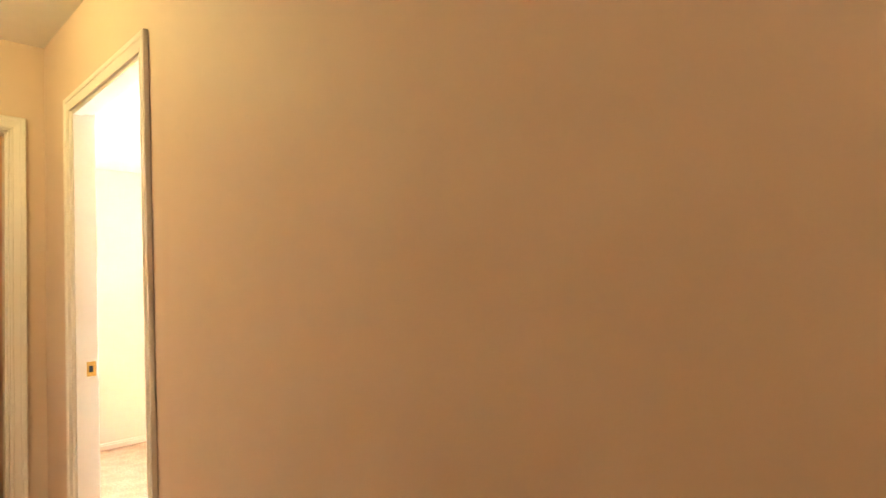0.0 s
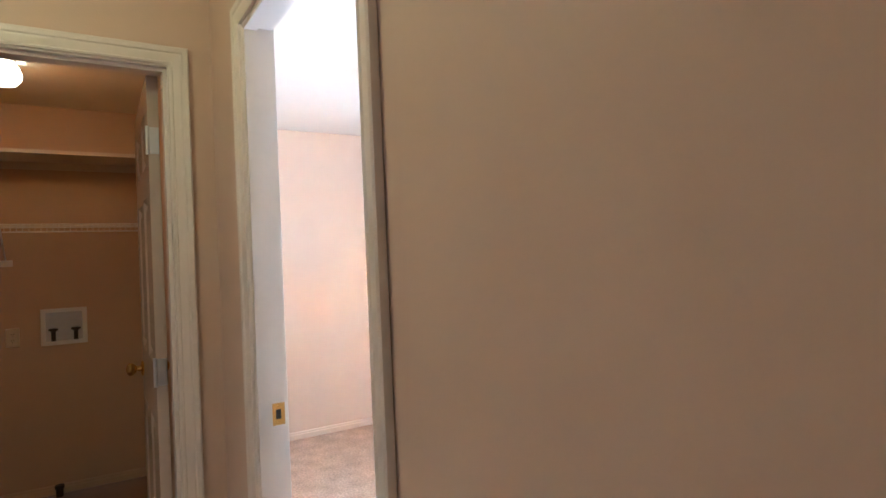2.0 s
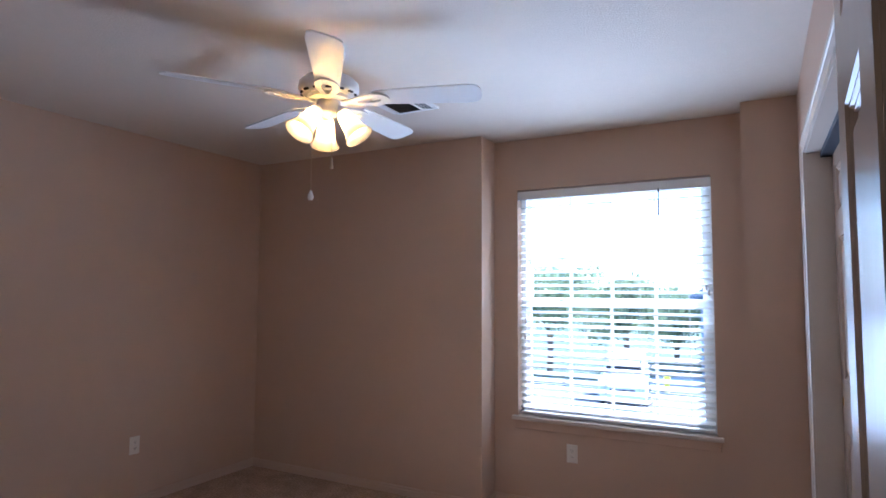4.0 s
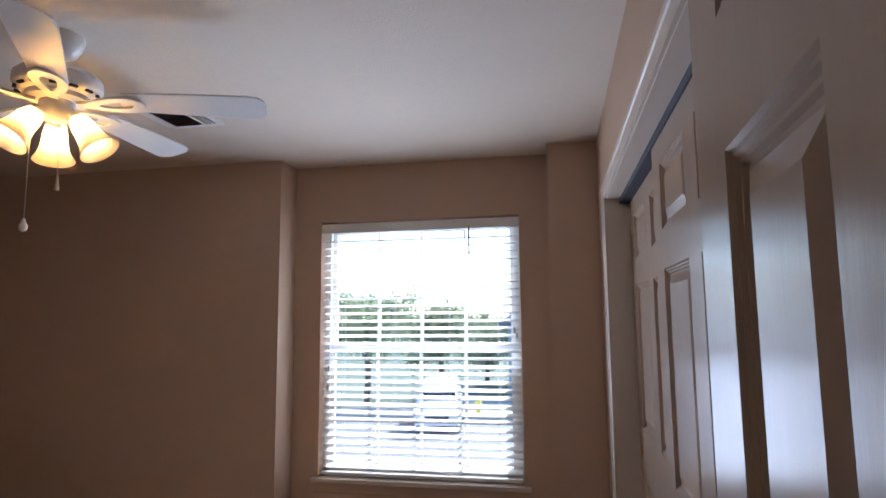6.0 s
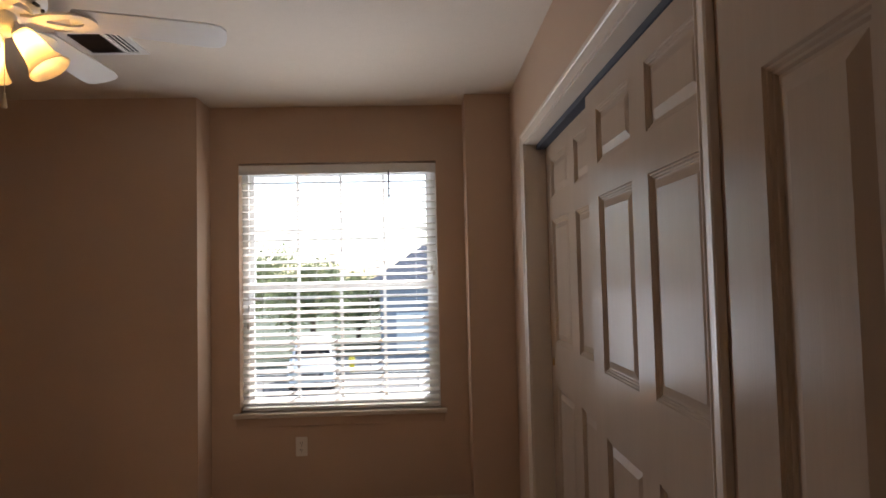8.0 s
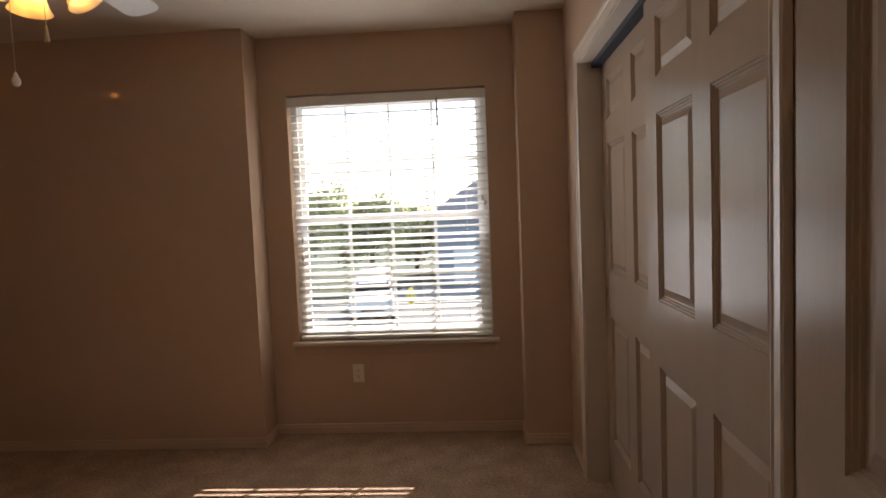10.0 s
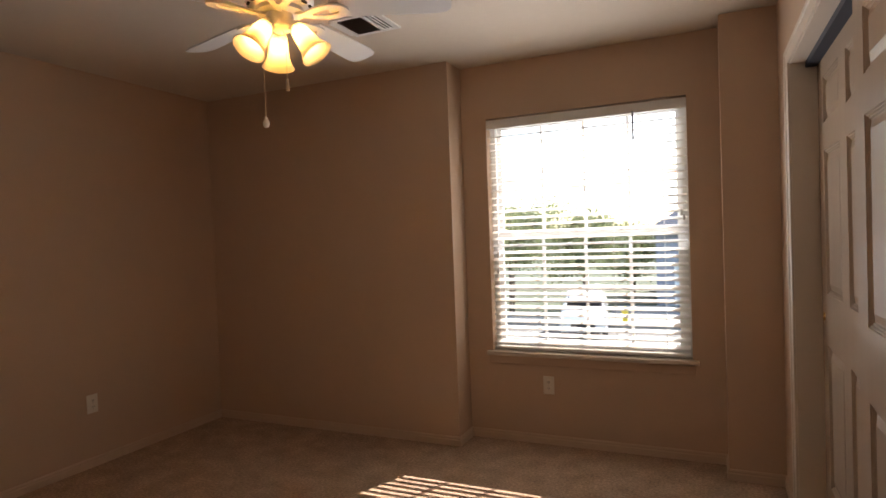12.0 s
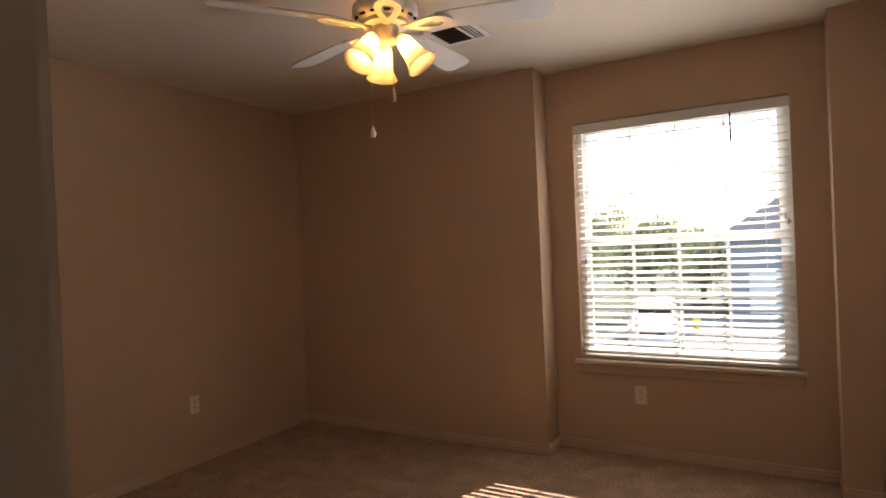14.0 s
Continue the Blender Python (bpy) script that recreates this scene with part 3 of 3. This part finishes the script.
for k, ang in enumerate((255, 15, 135)):
    m = pose(0, 0, -0.262, 0, 0, ang) @ pose(0.054, 0, -0.004, 0, -36, 0)
    arm = part("light_arm", lathe([(0.0001, 0.022), (0.011, 0.022), (0.013, 0.0), (0.024, -0.004), (0.026, -0.020), (0.0001, -0.020)], 20), WHITE, fan, "", True)
    arm.matrix_basis = m
    sh = part("glass_shade", lathe([(p * 1.04, q * 1.18) for p, q in shade_prof], 32), FROST, arm, "tulip shade of frosted glass, lit", True)
    sh.matrix_basis = pose(0, 0, -0.014)
    bu = part("bulb", lathe([(0.0001, -0.030), (0.010, -0.032), (0.014, -0.045), (0.022, -0.066), (0.024, -0.078), (0.018, -0.094), (0.0001, -0.100)], 18), BULB, arm, "glowing light bulb", True)
for (u, v, z1, nm) in ((-0.055, -0.040, -0.615, "ball"), (0.040, -0.022, -0.480, "bar")):
    chain = part("pull_chain", tube([(u * 0.35, v * 0.35, -0.285), (u * 0.9, v * 0.9, -0.32), (u, v, -0.36), (u, v, z1)], 0.0013, 6), CHAIN, fan, "thin pull chain")
    if nm == "ball":
        part("pull_knob", lathe([(0.0001, 0.0), (0.005, -0.002), (0.007, -0.012), (0.012, -0.022), (0.013, -0.030), (0.009, -0.040), (0.0001, -0.043)], 18, pose(u, v, z1)), PLASTIC, chain, "ivory pull knob", True)
    else:
        part("pull_knob", lathe([(0.0001, 0.0), (0.004, -0.002), (0.005, -0.020), (0.008, -0.040), (0.007, -0.046), (0.0001, -0.046)], 14, pose(u, v, z1)), CHAIN, chain, "small metal pull", True)

# ---------------------------------------------------------------- hall and laundry fittings
hl = thing("hall_ceiling_lamp", pose(1.35, -0.10, H), "small frosted dome ceiling lamp in the hall", "ceiling lamp")
part("base", lathe([(0.0001, 0.0), (0.10, 0.0), (0.105, -0.015), (0.0001, -0.018)], 30), WHITE, hl)
part("dome", lathe([(0.098, -0.016), (0.100, -0.040), (0.085, -0.085), (0.050, -0.115), (0.0001, -0.125)], 30), LBULB, hl, "lit frosted dome", True).visible_shadow = False
# invented second dome, out of view, housing the hall's added fill light
copy_thing(hl, pose(4.25, -0.10, H))["label"] = "added dome for the unseen fill light at the hall's end"
ll = thing("laundry_ceiling_lamp", pose(-0.88, -0.07, H), "lit frosted globe lamp on the laundry ceiling", "ceiling lamp")
part("base", boxes((-0.09, -0.09, -0.03, 0.09, 0.09, 0.0), bevel=0.006), WHITE, ll)
part("collar", lathe([(0.0001, -0.025), (0.055, -0.028), (0.045, -0.05), (0.0001, -0.05)], 26), WHITE, ll, "", True)
part("globe", lathe([(0.045, -0.045), (0.062, -0.07), (0.075, -0.10), (0.072, -0.13), (0.05, -0.155), (0.0001, -0.165)], 26), LBULB, ll, "glowing globe", True).visible_shadow = False

shelf = thing("laundry_shelf", pose(XL, 0, 0), "deep cream shelf board above the wire shelf", "shelf")
part("board", boxes((0.0, -1.12, 2.085, 0.35, LN - 0.002, 2.107)), TRIM, shelf)
part("cleat", boxes((0.0, -1.12, 2.040, 0.018, LN - 0.002, 2.085)), TRIM, shelf)
wire = thing("wire_shelf", pose(XL, 0, 1.676), "white coated wire shelf on the laundry wall", "wire shelf")
for x, z in ((0.012, 0.0), (0.15, 0.0), (0.29, 0.0), (0.295, -0.045)):
    part("rail", tube([(x, -1.12, z), (x, LN - 0.003, z)], 0.004, 8), WHITE, wire)
wsrc = None
for i in range(62):
    y = -1.17 + i * 0.0292
    if wsrc is None:
        wsrc = part("wire", tube([(0.005, 0, 0.003), (0.29, 0, 0.003), (0.296, 0, -0.004), (0.296, 0, -0.045)], 0.0018, 5), WHITE, wire)
        wsrc.matrix_basis = pose(0, y, 0)
    else:
        shared("wire", wsrc.data, wire, pose(0, y, 0))
part("end_clip", boxes((0.26, LN - 0.023, -0.055, 0.31, LN - 0.001, 0.015), bevel=0.004), WHITE, wire)
part("bracket", tube([(0.003, -0.17, -0.20), (0.28, -0.17, -0.01)], 0.005, 8), WHITE, wire)
part("bracket_foot", boxes((0.0, -0.205, -0.24, 0.008, -0.135, -0.20)), WHITE, wire)

wb = thing("washer_box", pose(XL, 0.121, 1.047, 0, 0, 90), "white recessed washing machine supply box with taps", "valve box")
part("frame", boxes((-0.125, -0.010, -0.115, -0.098, 0.0, 0.115), (0.098, -0.010, -0.115, 0.125, 0.0, 0.115), (-0.098, -0.010, 0.09, 0.098, 0.0, 0.115),
                    (-0.098, -0.010, -0.115, 0.098, 0.0, -0.088), bevel=0.002), WHITE, wb)
part("back", boxes((-0.098, -0.003, -0.088, 0.098, -0.001, 0.09)), STEEL, wb, "grey box interior")
for u in (-0.058, 0.062):
    v = part("valve", lathe([(0.0001, -0.088), (0.012, -0.088), (0.012, -0.03), (0.019, -0.025), (0.019, -0.010), (0.0001, -0.008)], 14, pose(u, -0.020, 0)), DARK, wb, "dark hose valve")
    part("handle", boxes((u - 0.026, -0.036, -0.022, u + 0.026, -0.026, -0.010), bevel=0.003), DARK, v)
dv = thing("floor_drain_stub", pose(XL + 0.045, 0.07, -0.004), "small dark pipe stub at the laundry baseboard", "pipe")
part("pipe", lathe([(0.0001, 0.0), (0.02, 0.0), (0.02, 0.05), (0.026, 0.05), (0.026, 0.07), (0.0001, 0.07)], 16), DARK, dv)

# ---------------------------------------------------------------- outdoors
G = -2.9
gb = bmesh.new()
box(gb, -900, 4.6, G - 0.3, 900, 2500, G)
structure("ground", gb, LAWN, "green lawn reaching to the horizon", "ground")
structure("road", boxes((-120, 19.0, G - 0.1, 120, 26.5, G + 0.012)), ASPHALT, "grey street", "road")
structure("pavement", boxes((-120, 17.2, G - 0.1, 120, 18.6, G + 0.10), (-120, 27.2, G - 0.1, 120, 28.6, G + 0.10), (-120, 18.8, G - 0.1, 120, 19.0, G + 0.14),
                            (-120, 26.5, G - 0.1, 120, 26.7, G + 0.14)), CONCRETE, "pale concrete pavement with kerb", "pavement")
structure("driveway", boxes((-3.2, 28.6, G - 0.1, 4.5, 34.0, G + 0.05)), CONCRETE, "pale concrete driveway", "driveway")


def house(name, m, w, d, eave, ridge, label):
    ob = thing(name, m, label, "house")
    t = 0.2
    part("wall", boxes((-w / 2, -d / 2, 0, w / 2, d / 2, eave)), SIDING, ob)
    bm = bmesh.new()
    o = 0.5
    c = [bm.verts.new(p) for p in ((-w / 2 - o, -d / 2 - o, eave), (w / 2 + o, -d / 2 - o, eave), (w / 2 + o, d / 2 + o, eave), (-w / 2 - o, d / 2 + o, eave))]
    lo = [bm.verts.new((v.co.x, v.co.y, eave - 0.2)) for v in c]
    r0, r1 = bm.verts.new((-w / 2 + d * 0.45, 0, ridge)), bm.verts.new((w / 2 - d * 0.45, 0, ridge))
    for f in ((c[0], c[1], r1, r0), (c[1], c[2], r1), (c[2], c[3], r0, r1), (c[3], c[0], r0)):
        bm.faces.new(f)
    for i in range(4):
        j = (i + 1) % 4
        bm.faces.new((lo[i], lo[j], c[j], c[i]))
    bm.faces.new(lo)
    part("roof", bm, SHINGLE, ob, "grey shingle hip roof")
    y = -d / 2
    for u, z0, z1, ww in ((-w / 2 + 1.6, 2.9, 4.1, 1.0), (-w / 2 + 4.2, 2.9, 4.1, 1.4)):
        if z1 < eave:
            wi = part("window", boxes((u - ww / 2, y - 0.03, z0, u + ww / 2, y + 0.02, z1)), TYRE, ob, "dark window")
            part("window_frame", boxes((u - ww / 2 - 0.08, y - 0.05, z0 - 0.08, u + ww / 2 + 0.08, y - 0.031, z0), (u - ww / 2 - 0.08, y - 0.05, z1, u + ww / 2 + 0.08, y - 0.031, z1 + 0.08),
                                       (u - ww / 2 - 0.08, y - 0.05, z0, u - ww / 2, y - 0.031, z1), (u + ww / 2, y - 0.05, z0, u + ww / 2 + 0.08, y - 0.031, z1)), VINYL, wi)
    gd = part("garage_door", boxes((-w / 2 + 0.9, y - 0.05, 0.05, -w / 2 + 5.6, y - 0.002, 2.2)), VINYL, ob, "white sectional garage door")
    for k in range(1, 4):
        part("seam", boxes((-w / 2 + 0.9, y - 0.054, 0.05 + k * 0.54 - 0.02, -w / 2 + 5.6, y - 0.051, 0.05 + k * 0.54)), CONCRETE, gd)
    return ob


house("house", pose(5.3, 39.5, G), 13.0, 10.0, 4.1, 7.6, "blue grey house across the street with hip roof")


def tree(name, m, height, spread, leaves, seed, label):
    """Tapered trunk, forked limbs and a crown of many small leaves in uneven clumps."""
    r = random.Random(seed)
    ob = thing(name, m, label, "tree")
    part("trunk", tube([(0, 0, 0), (0.05, 0.02, height * 0.25), (0.0, 0.08, height * 0.45)], 0.16, 9), BARK, ob)
    clumps = []
    for k in range(9):
        a, b = r.uniform(0, 6.28), r.uniform(0.35, 1.0)
        tip = Vector((math.cos(a) * spread * b * 0.6, math.sin(a) * spread * b * 0.6, height * r.uniform(0.55, 0.88)))
        part("limb", tube([(0, 0.05, height * 0.38), tuple(tip * 0.5 + Vector((0, 0, height * 0.22))), tuple(tip)], 0.05, 6), BARK, ob)
        clumps.append((tip, spread * r.uniform(0.28, 0.5)))
    for k in range(16):
        a = r.uniform(0, 6.28)
        rr = spread * r.uniform(0.1, 0.95)
        clumps.append((Vector((math.cos(a) * rr, math.sin(a) * rr, height * r.uniform(0.35, 0.95))), spread * r.uniform(0.16, 0.36)))
    vs, fs = [], []
    for i in range(leaves):
        c, s = clumps[r.randrange(len(clumps))]
        p = c + Vector((r.gauss(0, 0.5), r.gauss(0, 0.5), r.gauss(0, 0.42))) * s
        u = Vector((r.gauss(0, 1), r.gauss(0, 1), r.gauss(0, 1))).normalized() * r.uniform(0.06, 0.13)
        w = u.orthogonal().normalized() * u.length * 0.5
        n = len(vs)
        vs += [p - u, p + w, p + u, p - w]
        fs.append((n, n + 1, n + 2, n + 3))
    me = bpy.data.meshes.new("crown")
    me.from_pydata([tuple(v) for v in vs], [], fs)
    me.materials.append(LEAF)
    shared("crown", me, ob)
    return ob


tree("tree", pose(-8.2, 30.5, G), 5.6, 3.2, 9000, 1, "leafy green tree across the street")
tree("tree", pose(-5.0, 34.0, G), 5.2, 2.6, 8000, 2, "leafy green tree beside the house")
tree("tree", pose(-12.5, 33.0, G), 5.9, 3.4, 7000, 3, "leafy green tree further along the street")
tree("tree", pose(-3.1, 40.0, G), 4.6, 2.4, 6000, 5, "leafy green tree behind the house corner")
tree("tree", pose(-17.5, 31.0, G), 5.4, 3.3, 6000, 6, "leafy green tree at the far pavement")


def van(name, m, label):
    """A van seen from its front; x across, y along."""
    ob = thing(name, m, label, "car")
    bm = bmesh.new()
    secs = [(-2.1, 0.35, 0.75, 0.80), (-1.9, 0.30, 0.95, 0.88), (-1.1, 0.30, 1.08, 0.90), (-0.45, 0.30, 1.72, 0.80), (0.2, 0.30, 1.85, 0.82), (1.9, 0.30, 1.82, 0.82), (2.2, 0.35, 1.2, 0.86), (2.25, 0.4, 0.9, 0.84)]
    rings = []
    for y, z0, z1, hw in secs:
        zb = min(z1, 1.0)
        rings.append([bm.verts.new(p) for p in ((-hw, y, z0), (-hw - 0.03, y, (z0 + zb) / 2), (-hw, y, zb), (-hw * 0.86, y, z1 - 0.06), (-hw * 0.7, y, z1),
                                                (hw * 0.7, y, z1), (hw * 0.86, y, z1 - 0.06), (hw, y, zb), (hw + 0.03, y, (z0 + zb) / 2), (hw, y, z0))])
    for a, b in zip(rings, rings[1:]):
        for i in range(10):
            j = (i + 1) % 10
            bm.faces.new((a[i], a[j], b[j], b[i]))
    bm.faces.new(rings[0])
    bm.faces.new(rings[-1])
    body = part("body", bm, CARPAINT, ob, "", True)
    ws = bmesh.new()
    ws.faces.new([ws.verts.new(p) for p in ((-0.72, -1.06, 1.13), (0.72, -1.06, 1.13), (0.60, -0.49, 1.67), (-0.60, -0.49, 1.67))])
    bmesh.ops.solidify(ws, geom=ws.faces[:], thickness=0.02)
    part("windscreen", ws, TYRE, body, "dark windscreen")
    part("grille", boxes((-0.45, -2.13, 0.465, 0.45, -2.08, 0.68)), TYRE, ob)
    for s in (-1, 1):
        part("headlight", boxes((s * 0.66 - 0.13, -2.11, 0.60, s * 0.66 + 0.13, -2.02, 0.74), bevel=0.02), GLASS, ob)
        for y in (-1.35, 1.4):
            wh = part("wheel", lathe([(0.20, -0.10), (0.31, -0.10), (0.33, -0.06), (0.33, 0.06), (0.31, 0.10), (0.20, 0.10)], 20, pose(s * 0.80, y, 0.33, 0, 90, 0)), TYRE, ob)
            part("rim", lathe([(0.0001, -0.06), (0.20, -0.09), (0.20, 0.09), (0.0001, 0.06)], 16, pose(s * 0.80, y, 0.33, 0, 90, 0)), STEEL, wh)
    return ob


van("parked_van", pose(-3.3, 25.2, G + 0.012, 0, 0, 8), "white van parked in the street")
hy = thing("fire_hydrant", pose(-1.95, 27.0, G), "yellow fire hydrant at the kerb", "hydrant")
part("barrel", lathe([(0.0001, 0), (0.16, 0), (0.16, 0.06), (0.11, 0.08), (0.11, 0.60), (0.15, 0.62), (0.14, 0.72), (0.07, 0.82), (0.03, 0.90), (0.0001, 0.90)], 18), YELLOW, hy, "", True)
part("nozzle", lathe([(0.0001, -0.2), (0.06, -0.2), (0.06, 0.2), (0.0001, 0.2)], 12, pose(0, 0, 0.5, 0, 90, 0)), YELLOW, hy)
